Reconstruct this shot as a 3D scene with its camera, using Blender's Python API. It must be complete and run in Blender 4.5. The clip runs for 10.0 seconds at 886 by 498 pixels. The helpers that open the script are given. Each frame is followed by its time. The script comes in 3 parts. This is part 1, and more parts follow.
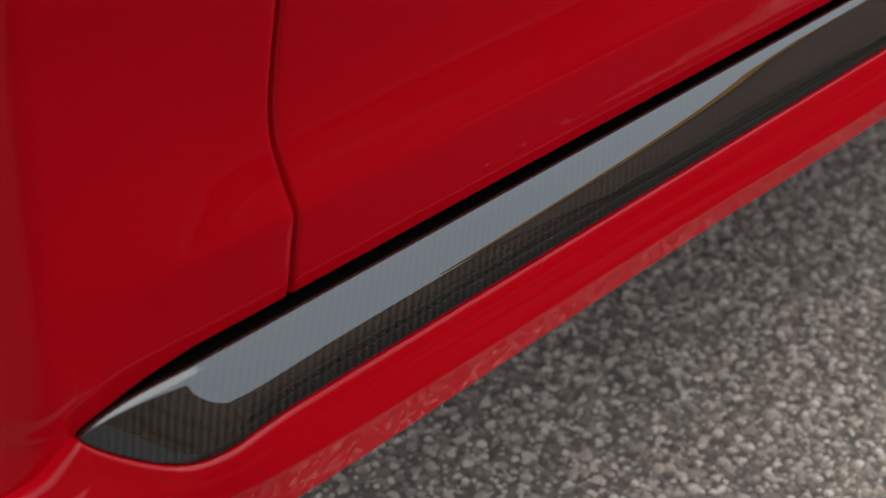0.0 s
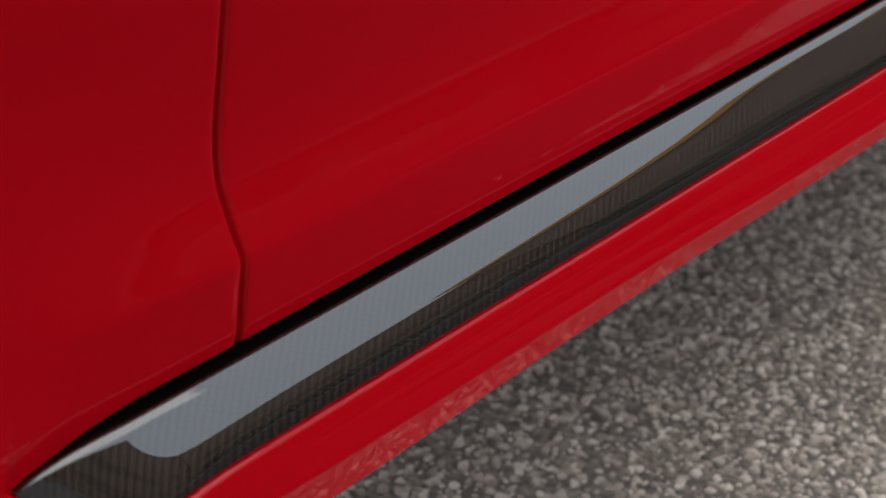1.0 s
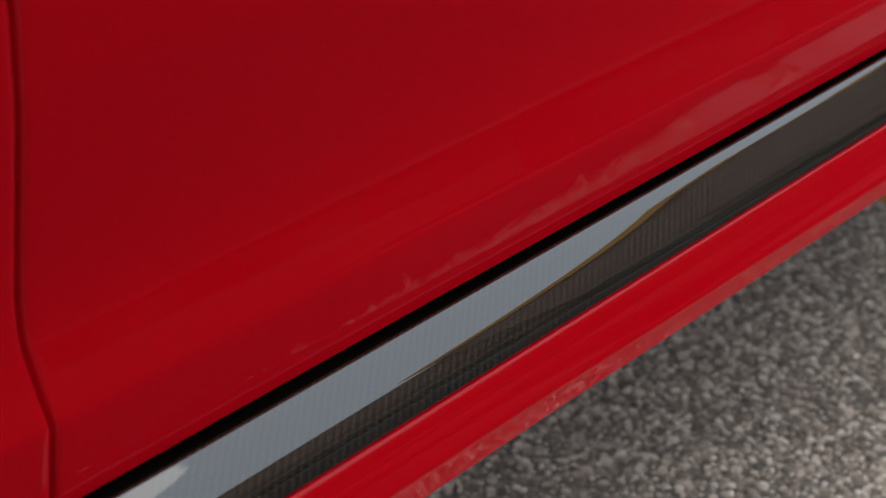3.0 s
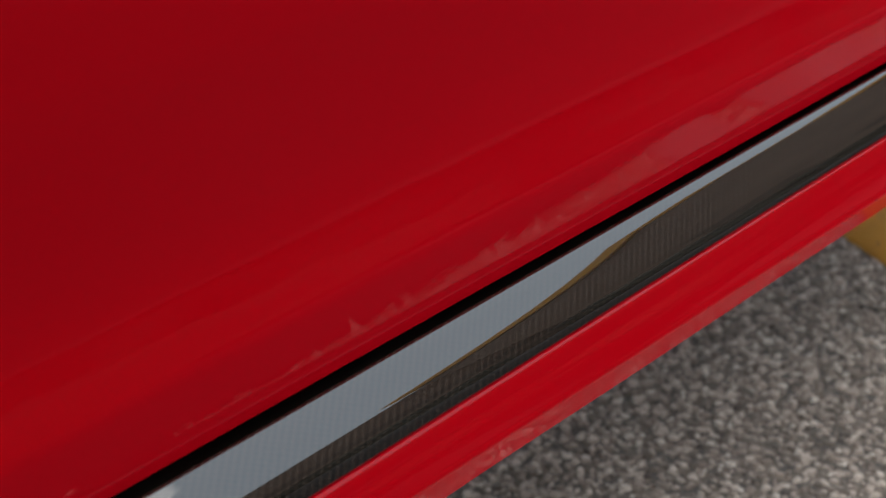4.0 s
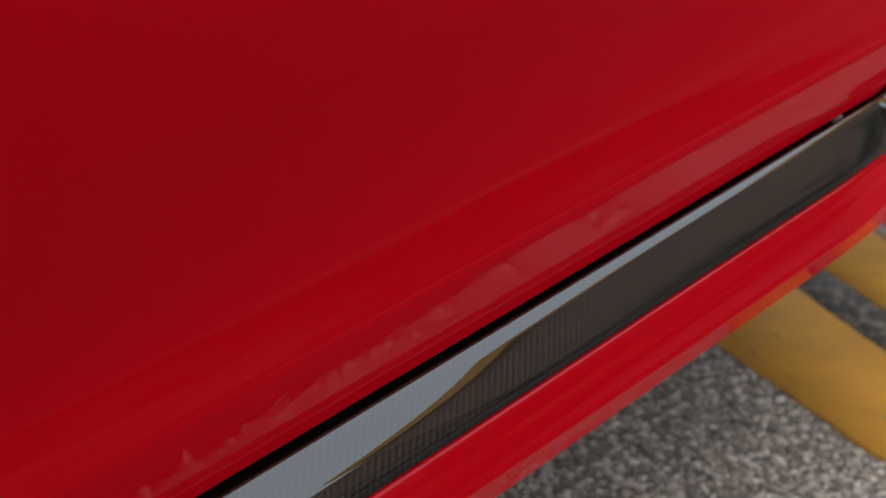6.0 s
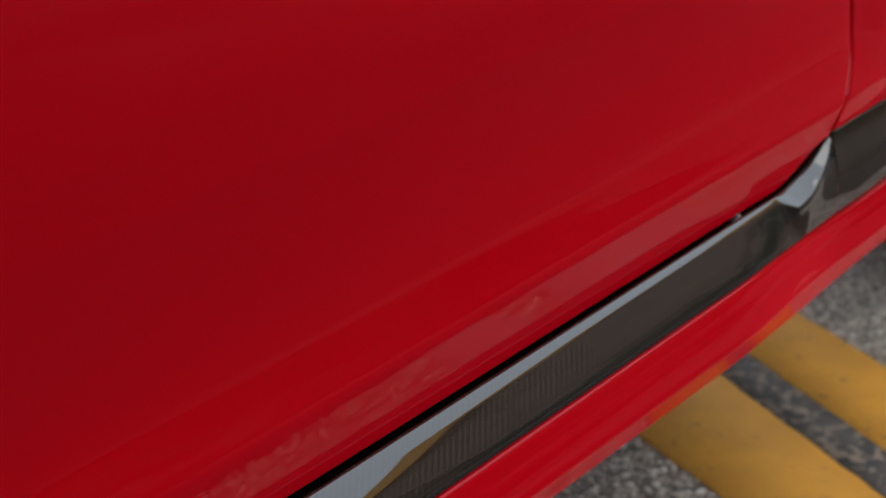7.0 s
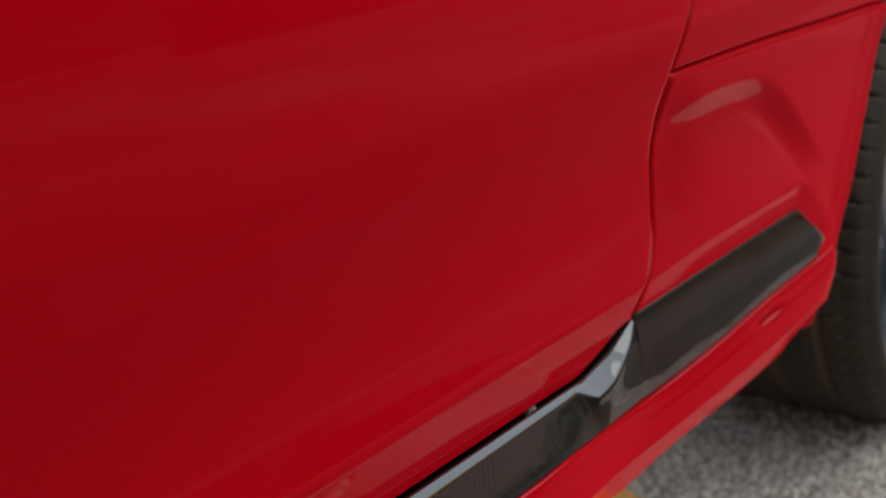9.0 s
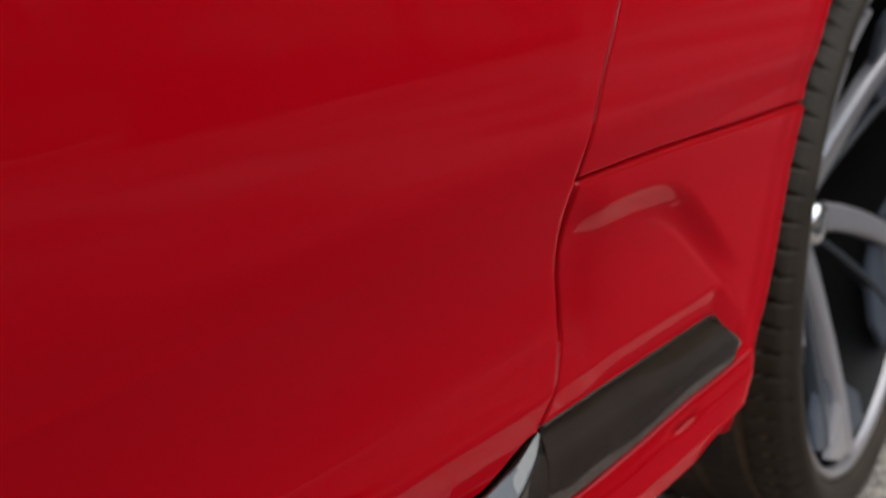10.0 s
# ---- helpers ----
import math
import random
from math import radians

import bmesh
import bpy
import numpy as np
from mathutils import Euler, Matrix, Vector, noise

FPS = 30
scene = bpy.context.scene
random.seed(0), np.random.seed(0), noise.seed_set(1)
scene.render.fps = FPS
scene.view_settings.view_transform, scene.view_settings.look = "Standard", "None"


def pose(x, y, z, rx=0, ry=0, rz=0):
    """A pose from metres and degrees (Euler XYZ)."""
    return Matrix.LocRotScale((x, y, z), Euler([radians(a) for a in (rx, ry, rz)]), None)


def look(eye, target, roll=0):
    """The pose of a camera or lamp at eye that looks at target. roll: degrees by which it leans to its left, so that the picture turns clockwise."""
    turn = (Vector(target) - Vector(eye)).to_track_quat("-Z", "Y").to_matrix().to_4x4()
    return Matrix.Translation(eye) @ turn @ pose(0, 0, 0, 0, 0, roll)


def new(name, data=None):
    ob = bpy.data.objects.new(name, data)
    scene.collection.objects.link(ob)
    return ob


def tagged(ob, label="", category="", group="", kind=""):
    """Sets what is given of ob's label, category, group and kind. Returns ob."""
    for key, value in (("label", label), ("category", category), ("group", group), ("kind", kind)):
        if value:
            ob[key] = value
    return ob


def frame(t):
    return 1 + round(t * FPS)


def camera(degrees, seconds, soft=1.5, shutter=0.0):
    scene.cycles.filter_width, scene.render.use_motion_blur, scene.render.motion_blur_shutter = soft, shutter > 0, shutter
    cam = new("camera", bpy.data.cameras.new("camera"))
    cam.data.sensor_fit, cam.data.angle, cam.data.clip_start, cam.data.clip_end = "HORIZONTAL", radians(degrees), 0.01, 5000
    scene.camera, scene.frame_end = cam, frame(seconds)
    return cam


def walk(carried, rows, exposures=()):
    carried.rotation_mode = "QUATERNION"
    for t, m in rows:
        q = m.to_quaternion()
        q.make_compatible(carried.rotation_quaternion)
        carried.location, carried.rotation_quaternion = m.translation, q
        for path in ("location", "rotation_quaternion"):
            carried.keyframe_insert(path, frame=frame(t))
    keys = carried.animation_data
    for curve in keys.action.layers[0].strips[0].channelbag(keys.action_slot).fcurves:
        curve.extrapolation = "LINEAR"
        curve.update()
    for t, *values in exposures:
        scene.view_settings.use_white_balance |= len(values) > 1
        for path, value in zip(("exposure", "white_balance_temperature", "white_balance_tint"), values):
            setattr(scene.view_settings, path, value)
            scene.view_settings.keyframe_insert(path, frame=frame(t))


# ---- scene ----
cam = camera(26.0, 10.0, soft=1.5)
# seconds, eye (x along the car, y into the car, z up), heading from the car's length, look down, roll
ROWS = [
    (0.0, -0.5539, -0.5456, 0.8748, 40.172, 29.504, 0.684),
    (0.5, -0.5398, -0.5409, 0.8702, 40.070, 29.152, 0.496),
    (1.0, -0.5177, -0.5414, 0.8699, 40.088, 28.795, 0.491),
    (1.5, -0.4956, -0.5398, 0.8717, 39.952, 28.322, 0.532),
    (2.0, -0.4656, -0.5383, 0.8730, 39.839, 27.788, 0.576),
    (2.5, -0.4394, -0.5371, 0.8724, 39.647, 27.295, 0.555),
    (4.0, -0.3620, -0.5408, 0.8760, 39.188, 26.315, 0.470),
    (4.5, -0.3320, -0.5446, 0.8743, 38.979, 25.872, 0.509),
    (5.0, -0.3010, -0.5464, 0.8773, 38.555, 25.467, 0.352),
    (5.5, -0.2716, -0.5499, 0.8804, 38.048, 24.963, 0.146),
    (7.0, -0.1738, -0.5785, 0.9126, 36.543, 22.626, -0.807),
    (7.5, -0.1455, -0.5767, 0.9128, 35.635, 21.644, -0.855),
    (8.0, -0.1129, -0.5746, 0.9099, 34.466, 20.646, -0.745),
    (8.5, -0.0815, -0.5728, 0.9089, 33.436, 19.590, -0.648),
    (9.0, -0.0523, -0.5730, 0.9091, 32.432, 18.383, -0.235),
    (9.5, -0.0263, -0.5751, 0.9138, 31.495, 17.110, 0.222),
    (10.0, -0.0015, -0.5821, 0.9229, 30.905, 16.142, 0.259),
]


def eye_pose(x, y, z, az, down, roll):
    a, d = radians(az), radians(down)
    return look((x, y, z), (x + math.cos(a) * math.cos(d), y + math.sin(a) * math.cos(d), z - math.sin(d)), roll)


walk(cam, [(t, eye_pose(*r)) for t, *r in ROWS])
cam.data.dof.use_dof = True
cam.data.dof.focus_distance = 1.05
cam.data.dof.aperture_fstop = 11.0

# ---------------------------------------------------------------- light
SUN_EL, SUN_AZ = radians(72), radians(-78)      # direction from the ground to the sun, from +x
world = bpy.data.worlds.new("overcast_sky")
scene.world = world
world.use_nodes = True
wn = world.node_tree.nodes
sky = wn.new("ShaderNodeTexSky")
sky.sky_type = 'NISHITA'
sky.sun_disc = False
sky.sun_elevation = SUN_EL
sky.sun_rotation = radians(90) - SUN_AZ
sky.air_density, sky.dust_density, sky.ozone_density = 1.0, 2.5, 1.0
veil = wn.new("ShaderNodeMix")                 # even cloud over the clear sky
veil.data_type = 'RGBA'
veil.inputs[0].default_value = 0.85
veil.inputs[7].default_value = (14.4, 16.6, 18.6, 1)
world.node_tree.links.new(sky.outputs[0], veil.inputs[6])
wn["Background"].inputs["Strength"].default_value = 0.12
world.node_tree.links.new(veil.outputs[2], wn["Background"].inputs["Color"])
sun_data = bpy.data.lights.new("sun", 'SUN')
sun_data.energy, sun_data.angle, sun_data.color = 1.3, radians(60), (1.0, 0.92, 0.82)
sun = new("sun", sun_data)
sun.matrix_world = look((0, 0, 0), (-math.cos(SUN_AZ) * math.cos(SUN_EL), -math.sin(SUN_AZ) * math.cos(SUN_EL), -math.sin(SUN_EL)))
scene.view_settings.exposure = 0.0


# ---------------------------------------------------------------- materials
class Mat:
    """A node material with short helpers."""

    def __init__(self, name, color=(0.5, 0.5, 0.5), rough=0.5, metal=0.0, coat=0.0, coat_rough=0.03, ior=1.5, spec=0.5):
        self.m = bpy.data.materials.new(name)
        self.m.use_nodes = True
        self.t = self.m.node_tree
        self.b = self.t.nodes["Principled BSDF"]
        for key, value in (("Base Color", (*color, 1)), ("Roughness", rough), ("Metallic", metal), ("Coat Weight", coat),
                           ("Coat Roughness", coat_rough), ("IOR", ior), ("Specular IOR Level", spec)):
            self.b.inputs[key].default_value = value

    def node(self, kind, **sockets):
        n = self.t.nodes.new(kind)
        for key, value in sockets.items():
            self.put(n.inputs[key.replace("_", " ")], value)
        return n

    def put(self, socket, value):
        if isinstance(value, bpy.types.NodeSocket):
            self.t.links.new(value, socket)
        else:
            socket.default_value = value

    def math(self, op, a, b=0.0):
        n = self.t.nodes.new("ShaderNodeMath")
        n.operation = op
        self.put(n.inputs[0], a)
        self.put(n.inputs[1], b)
        return n.outputs[0]

    def noise(self, vec, scale, detail=3.0, rough=0.55):
        n = self.node("ShaderNodeTexNoise", Scale=scale, Detail=detail, Roughness=rough)
        self.put(n.inputs["Vector"], vec)
        return n.outputs["Fac"]

    def ramp(self, fac, *stops):
        n = self.t.nodes.new("ShaderNodeValToRGB")
        e = n.color_ramp.elements
        while len(e) < len(stops):
            e.new(0.5)
        for el, (p, c) in zip(e, stops):
            el.position, el.color = p, (*c, 1)
        self.put(n.inputs[0], fac)
        return n.outputs[0]

    def mix(self, fac, a, b, mode='MIX'):
        n = self.t.nodes.new("ShaderNodeMix")
        n.data_type, n.blend_type = 'RGBA', mode
        self.put(n.inputs[0], fac)
        self.put(n.inputs[6], a if isinstance(a, bpy.types.NodeSocket) else (*a, 1))
        self.put(n.inputs[7], b if isinstance(b, bpy.types.NodeSocket) else (*b, 1))
        return n.outputs[2]

    def bump(self, height, strength, distance, socket="Normal"):
        n = self.node("ShaderNodeBump", Strength=strength, Distance=distance, Height=height)
        self.put(self.b.inputs[socket], n.outputs[0])

    def coords(self):
        return self.node("ShaderNodeTexCoord").outputs["Object"]

    def place(self):
        return self.node("ShaderNodeNewGeometry").outputs["Position"]

    def color(self, c):
        self.put(self.b.inputs["Base Color"], c)


def make_paint():
    k = Mat("red_paint", (0.40, 0.001, 0.004), 0.45, 0.0, 1.0, 0.02, spec=0.0)
    k.b.inputs["Sheen Weight"].default_value = 1.0
    k.b.inputs["Sheen Roughness"].default_value = 0.6
    k.b.inputs["Diffuse Roughness"].default_value = 0.3
    k.b.inputs["Sheen Tint"].default_value = (1.0, 0.004, 0.02, 1)
    k.b.inputs["Coat IOR"].default_value = 1.31
    p = k.place()
    k.color(k.mix(k.noise(p, 3.0, 2), (0.272, 0.0001, 0.0022), (0.297, 0.0001, 0.0029)))
    k.bump(k.noise(p, 55.0, 2.0, 0.5), 0.010, 0.004, "Coat Normal")
    dust = k.ramp(k.noise(p, 900.0, 2.0), (0.0, (0.002, 0.002, 0.002)), (1.0, (0.014, 0.014, 0.014)))
    k.put(k.b.inputs["Coat Roughness"], dust)
    return k.m


def make_carbon():
    """Twill of 3 mm tows under a clear coat."""
    k = Mat("carbon_fibre", (0.02, 0.02, 0.02), 0.5, 0.0, 1.0, 0.012, spec=0.05)
    k.b.inputs["Coat IOR"].default_value = 1.80
    sep = k.node("ShaderNodeSeparateXYZ")
    k.put(sep.inputs[0], k.place())
    tow = 0.0029
    arc = k.math('ADD', sep.outputs[2], sep.outputs[1])
    u = k.math('DIVIDE', k.math('SUBTRACT', sep.outputs[0], k.math('MULTIPLY', sep.outputs[1], 1.45)), tow)          # the twill runs across the blade
    w = k.math('DIVIDE', arc, 0.0030)
    wave = k.math('COSINE', k.math('MULTIPLY', u, math.pi))          # a rib every two tows
    cross = k.math('COSINE', k.math('MULTIPLY', k.math('ADD', k.math('MULTIPLY', w, 2.0), u), math.pi))
    tows = k.math('ADD', 0.5, k.math('ADD', k.math('MULTIPLY', wave, 0.32), k.math('MULTIPLY', cross, 0.17)))
    tows = k.math('ADD', tows, k.math('MULTIPLY', k.math('SUBTRACT', k.noise(k.place(), 140.0, 2.0), 0.5), 0.25))
    k.color(k.ramp(tows, (0.10, (0.0020, 0.0015, 0.0012)), (0.9, (0.0260, 0.0188, 0.0140))))
    return k.m


def make_ground():
    """Weathered asphalt with exposed aggregate."""
    k = Mat("aggregate_asphalt", rough=0.85)
    p = k.place()
    cells = k.node("ShaderNodeTexVoronoi", Scale=110.0)
    k.put(cells.inputs["Vector"], p)
    sep = k.node("ShaderNodeSeparateColor")
    k.put(sep.inputs[0], cells.outputs["Color"])
    stone = k.ramp(sep.outputs[0], (0.0, (0.10, 0.076, 0.056)), (0.45, (0.21, 0.165, 0.125)), (0.8, (0.31, 0.25, 0.195)), (1.0, (0.44, 0.365, 0.30)))
    edge = k.ramp(cells.outputs["Distance"], (0.3, (0, 0, 0)), (0.75, (1, 1, 1)))
    c = k.mix(edge, stone, (0.10, 0.086, 0.076))
    big = k.noise(p, 2.5, 4)
    k.color(k.mix(big, k.mix(0.5, c, (0.14, 0.12, 0.105)), c))
    k.bump(k.math('SUBTRACT', 1.0, cells.outputs["Distance"]), 0.8, 0.004)
    return k.m


def make_stone():
    k = Mat("aggregate_stones", rough=0.75)
    isl = k.node("ShaderNodeNewGeometry").outputs["Random Per Island"]
    c = k.ramp(isl, (0.0, (0.075, 0.058, 0.046)), (0.28, (0.27, 0.212, 0.168)), (0.6, (0.50, 0.403, 0.33)), (0.85, (0.64, 0.53, 0.44)), (1.0, (0.80, 0.70, 0.60)))
    p = k.place()
    sep = k.node("ShaderNodeSeparateXYZ")
    k.put(sep.inputs[0], p)
    ahead = k.ramp(k.math('DIVIDE', k.math('SUBTRACT', sep.outputs[0], k.math('MULTIPLY', sep.outputs[1], 0.5)), 2.0), (0.70, (0, 0, 0)), (0.82, (0.35, 0.35, 0.35)))
    c = k.mix(ahead, c, (0.66, 0.61, 0.55))          # stones turn paler ahead of the lines
    k.color(k.mix(k.math('MULTIPLY', k.noise(p, 400.0, 3), 0.5), c, (0.20, 0.175, 0.16)))
    k.bump(k.noise(p, 900.0, 2), 0.4, 0.001)
    return k.m


def make_road_paint(name, a, b, worn, wear=0.62):
    k = Mat(name, rough=0.8, spec=0.25)
    p = k.place()
    c = k.mix(k.ramp(k.noise(p, 14.0, 5), (0.35, (0, 0, 0)), (0.65, (1, 1, 1))), a, b)
    cells = k.node("ShaderNodeTexVoronoi", Scale=120.0)
    k.put(cells.inputs["Vector"], p)
    chips = k.ramp(k.noise(p, 70.0, 4, 0.65), (wear, (0, 0, 0)), (wear + 0.10, (1, 1, 1)))
    k.color(k.mix(chips, c, worn))
    k.bump(k.math('SUBTRACT', k.noise(p, 160.0, 3), k.math('MULTIPLY', cells.outputs["Distance"], 0.7)), 0.5, 0.002)
    return k.m


def make_rubber():
    k = Mat("tyre_rubber", (0.04, 0.034, 0.03), 0.6, spec=0.22)
    p = k.place()
    # sky light caught on the tread block edges, put into the colour
    worn = k.ramp(k.node("ShaderNodeNewGeometry").outputs["Pointiness"], (0.51, (0, 0, 0)), (0.56, (1, 1, 1)))
    k.color(k.mix(worn, k.mix(k.noise(p, 18.0, 4), (0.022, 0.017, 0.012), (0.068, 0.051, 0.037)), (0.17, 0.12, 0.085)))
    k.bump(k.noise(p, 500.0, 3), 0.25, 0.0008)
    return k.m


def make_plain(name, color, rough, metal=0.0, coat=0.0, scale=40.0, vary=0.25, bump=0.1, spec=0.5):
    k = Mat(name, color, rough, metal, coat, spec=spec)
    p = k.place()
    dark = tuple(v * (1 - vary) for v in color)
    light = tuple(min(1.0, v * (1 + vary)) for v in color)
    k.color(k.mix(k.noise(p, scale, 4), dark, light))
    k.bump(k.noise(p, scale * 6, 3), bump, 0.001)
    return k.m


def make_hedge():
    """Clipped leaves, dusty in patches."""
    k = Mat("hedge_leaves", rough=0.8, spec=0.2)
    p = k.place()
    k.color(k.ramp(k.noise(p, 0.9, 4.0, 0.6), (0.36, (0.016, 0.018, 0.012)), (0.50, (0.050, 0.054, 0.038)), (0.66, (0.135, 0.135, 0.105))))
    k.bump(k.noise(p, 14.0, 3), 0.6, 0.05)
    return k.m


def make_asphalt():
    """Dark asphalt, unseen, with patches placed for the paint to mirror."""
    k = Mat("dark_asphalt", rough=0.9, spec=0.2)
    p = k.place()
    patch = k.ramp(k.noise(p, 1.7, 3.0, 0.6), (0.34, (0.013, 0.0125, 0.013)), (0.5, (0.020, 0.0195, 0.020)), (0.68, (0.042, 0.041, 0.042)))
    sep = k.node("ShaderNodeSeparateXYZ")
    k.put(sep.inputs[0], p)
    along = k.math('ADD', sep.outputs[0], k.math('MULTIPLY', k.noise(p, 1.3, 3.0, 0.6), 1.6))
    # paler towards the front, so the door there mirrors cloudy blotches
    pale_front = k.ramp(k.math('DIVIDE', along, 6.0), (0.47, (0, 0, 0)), (0.72, (1, 1, 1)), (1.0, (0.8, 0.8, 0.8)))
    blotch = k.ramp(k.noise(p, 1.5, 2.0, 0.5), (0.36, (0.045, 0.044, 0.046)), (0.66, (0.170, 0.166, 0.172)))
    patch = k.mix(pale_front, patch, blotch)
    edge = k.math('ADD', sep.outputs[0], k.math('MULTIPLY', k.noise(p, 2.0, 3.0), 0.5))
    back = k.ramp(k.math('DIVIDE', k.math('ADD', edge, 4.0), 6.0), (0.655, (1, 1, 1)), (0.690, (0, 0, 0)))      # unseen pale area further back, added for the seam edges to mirror
    patch = k.mix(back, patch, (0.24, 0.235, 0.235))
    k.color(k.mix(k.noise(p, 60.0, 4), patch, (0.03, 0.028, 0.026)))
    k.bump(k.noise(p, 360.0, 3), 0.4, 0.001)
    return k.m


RED = make_paint()
CARBON = make_carbon()
GROUND = make_ground()
STONE = make_stone()
YELLOW = make_road_paint("yellow_road_paint", (0.60, 0.27, 0.030), (0.50, 0.225, 0.028), (0.10, 0.085, 0.06))
PALE = make_road_paint("pale_mirrored_strip", (0.27, 0.255, 0.26), (0.21, 0.20, 0.205), (0.11, 0.095, 0.09), 0.55)
GREY_LINE = make_road_paint("grey_road_paint", (0.045, 0.041, 0.040), (0.085, 0.074, 0.066), (0.22, 0.165, 0.125), 0.50)
RUBBER = make_rubber()
ASPHALT = make_asphalt()
BLACK = make_plain("black_plastic", (0.008, 0.007, 0.0065), 0.55, spec=0.2)
GLOSS_BLACK = make_plain("gloss_black_trim", (0.027, 0.014, 0.007), 0.5, 0.0, 1.0, 25.0, 0.35, 0.0, 0.1)
GLOSS_BLACK.node_tree.nodes["Principled BSDF"].inputs["Coat IOR"].default_value = 1.52
ALLOY = make_plain("machined_alloy", (0.38, 0.35, 0.356), 0.32, 0.40, 0.4, 60.0, 0.08, 0.02)
CHROME = make_plain("chrome_cap", (0.75, 0.74, 0.75), 0.12, 1.0, 0.0, 60.0, 0.05, 0.0)
ALLOY_GREY = make_plain("grey_wheel_paint", (0.022, 0.025, 0.032), 0.5, 0.0, 0.3, 60.0, 0.1, 0.02)
BLUE_GREY = make_plain("blue_grey_wheel_paint", (0.075, 0.085, 0.110), 0.45, 0.2, 0.2, 60.0, 0.1, 0.02)
STEEL = make_plain("brake_steel", (0.015, 0.013, 0.012), 0.6, 0.3, 0.0, 80.0, 0.3, 0.1)
LINER = make_plain("felt_liner", (0.02, 0.019, 0.018), 0.9)
BRICK_WALL = make_plain("brown_plaster_wall", (0.27, 0.175, 0.125), 0.85, 0, 0, 1.5, 0.3, 0.2)
ROOF_EDGE = make_plain("orange_fascia", (1.0, 0.42, 0.05), 0.6, 0, 0, 2.0, 0.15, 0.05)
GREEN = make_hedge()
WINDOW_DARK = make_plain("brown_window_blind", (0.15, 0.095, 0.065), 0.6, 0, 0, 2.0, 0.2, 0.0)


# ---------------------------------------------------------------- mesh helpers
def mesh_from(name, verts, faces, mat, smooth=True):
    me = bpy.data.meshes.new(name)
    me.from_pydata([tuple(map(float, v)) for v in verts], [], faces)
    me.materials.append(mat)
    if smooth:
        me.shade_smooth()
    me.update()
    return me


def part(name, data, parent, label=""):
    """A mesh as one object under a thing or under a part."""
    ob = new(name, data)
    ob.parent = parent
    if label:
        tagged(ob, label)
    return ob


def grid(name, P, mat, flip=False, wrap=False):
    """A mesh from an array of points (rows, columns, 3)."""
    n, m = P.shape[:2]
    faces = []
    for i in range(n - 1):
        for j in range(m if wrap else m - 1):
            q = [i * m + j, i * m + (j + 1) % m, (i + 1) * m + (j + 1) % m, (i + 1) * m + j]
            faces.append(q[::-1] if flip else q)
    return mesh_from(name, P.reshape(-1, 3), faces, mat)


def smoothstep(a, b, x):
    t = np.clip((np.asarray(x, float) - a) / (b - a), 0, 1)
    return t * t * (3 - 2 * t)


def curve(xs, ys):
    """A function through points, eased like a spline (monotone cubic)."""
    xs, ys = np.array(xs, float), np.array(ys, float)
    d = np.diff(ys) / np.diff(xs)
    m = np.zeros(len(xs))
    m[0], m[-1] = d[0], d[-1]
    for i in range(1, len(xs) - 1):
        m[i] = 0 if d[i - 1] * d[i] <= 0 else 2 * d[i - 1] * d[i] / (d[i - 1] + d[i])

    def f(x):
        x = np.asarray(x, float)
        i = np.clip(np.searchsorted(xs, x) - 1, 0, len(xs) - 2)
        h = xs[i + 1] - xs[i]
        t = (x - xs[i]) / h
        inside = (2 * t**3 - 3 * t**2 + 1) * ys[i] + (t**3 - 2 * t**2 + t) * h * m[i] + (-2 * t**3 + 3 * t**2) * ys[i + 1] + (t**3 - t**2) * h * m[i + 1]
        return np.where(x < xs[0], ys[0] + m[0] * (x - xs[0]), np.where(x > xs[-1], ys[-1] + m[-1] * (x - xs[-1]), inside))
    return f


def box_mesh(name, size, mat, bevel=0.0, at=(0, 0, 0)):
    bm = bmesh.new()
    bmesh.ops.create_cube(bm, size=1.0)
    bmesh.ops.scale(bm, vec=size, verts=bm.verts)
    bmesh.ops.translate(bm, vec=at, verts=bm.verts)
    if bevel:
        bmesh.ops.bevel(bm, geom=bm.edges[:], offset=bevel, segments=2, affect='EDGES')
    me = bpy.data.meshes.new(name)
    bm.to_mesh(me)
    bm.free()
    me.materials.append(mat)
    return me


# ---------------------------------------------------------------- shape of the car's side
CREASE = 0.45                       # height of the sharp lower crease
ZS = np.arange(0.36, 1.061, 0.001)


def rounded(zs, ys):
    """Side profile y(z): smooth above and below the crease, which keeps a 2 mm radius."""
    zs, ys = np.array(zs), np.array(ys)
    k = int(np.argmin(abs(zs - CREASE)))
    low, high = curve(zs[:k + 1], ys[:k + 1]), curve(zs[k:], ys[k:])
    y = np.where(ZS < CREASE, low(ZS), high(ZS))
    w = np.exp(-0.5 * (np.arange(-5, 6) / 1.6)**2)
    pad = np.concatenate([np.full(5, y[0]), y, np.full(5, y[-1])])
    return np.convolve(pad, w / w.sum(), 'valid')


PROFILE_A = rounded([.36, .4035, .4295, .45, .471, .488, .501, .516, .559, .600, .64, .69, .731, .86, 1.06],
                    [.0225, .0165, .0131, .0102, .0196, .0248, .0251, .0234, .0168, .0115, .0102, .0125, .0165, .038, .09])
PROFILE_B = rounded([.36, .4215, .45, .470, .50, .53, .545, .56, .572, .602, .64, .69, .731, .86, 1.06],
                    [.024, .0085, .0025, .0070, .0116, .0114, .0090, .0060, .0034, -.0044, -.0112, -.0098, -.0052, .018, .072])
X_B = 1.131


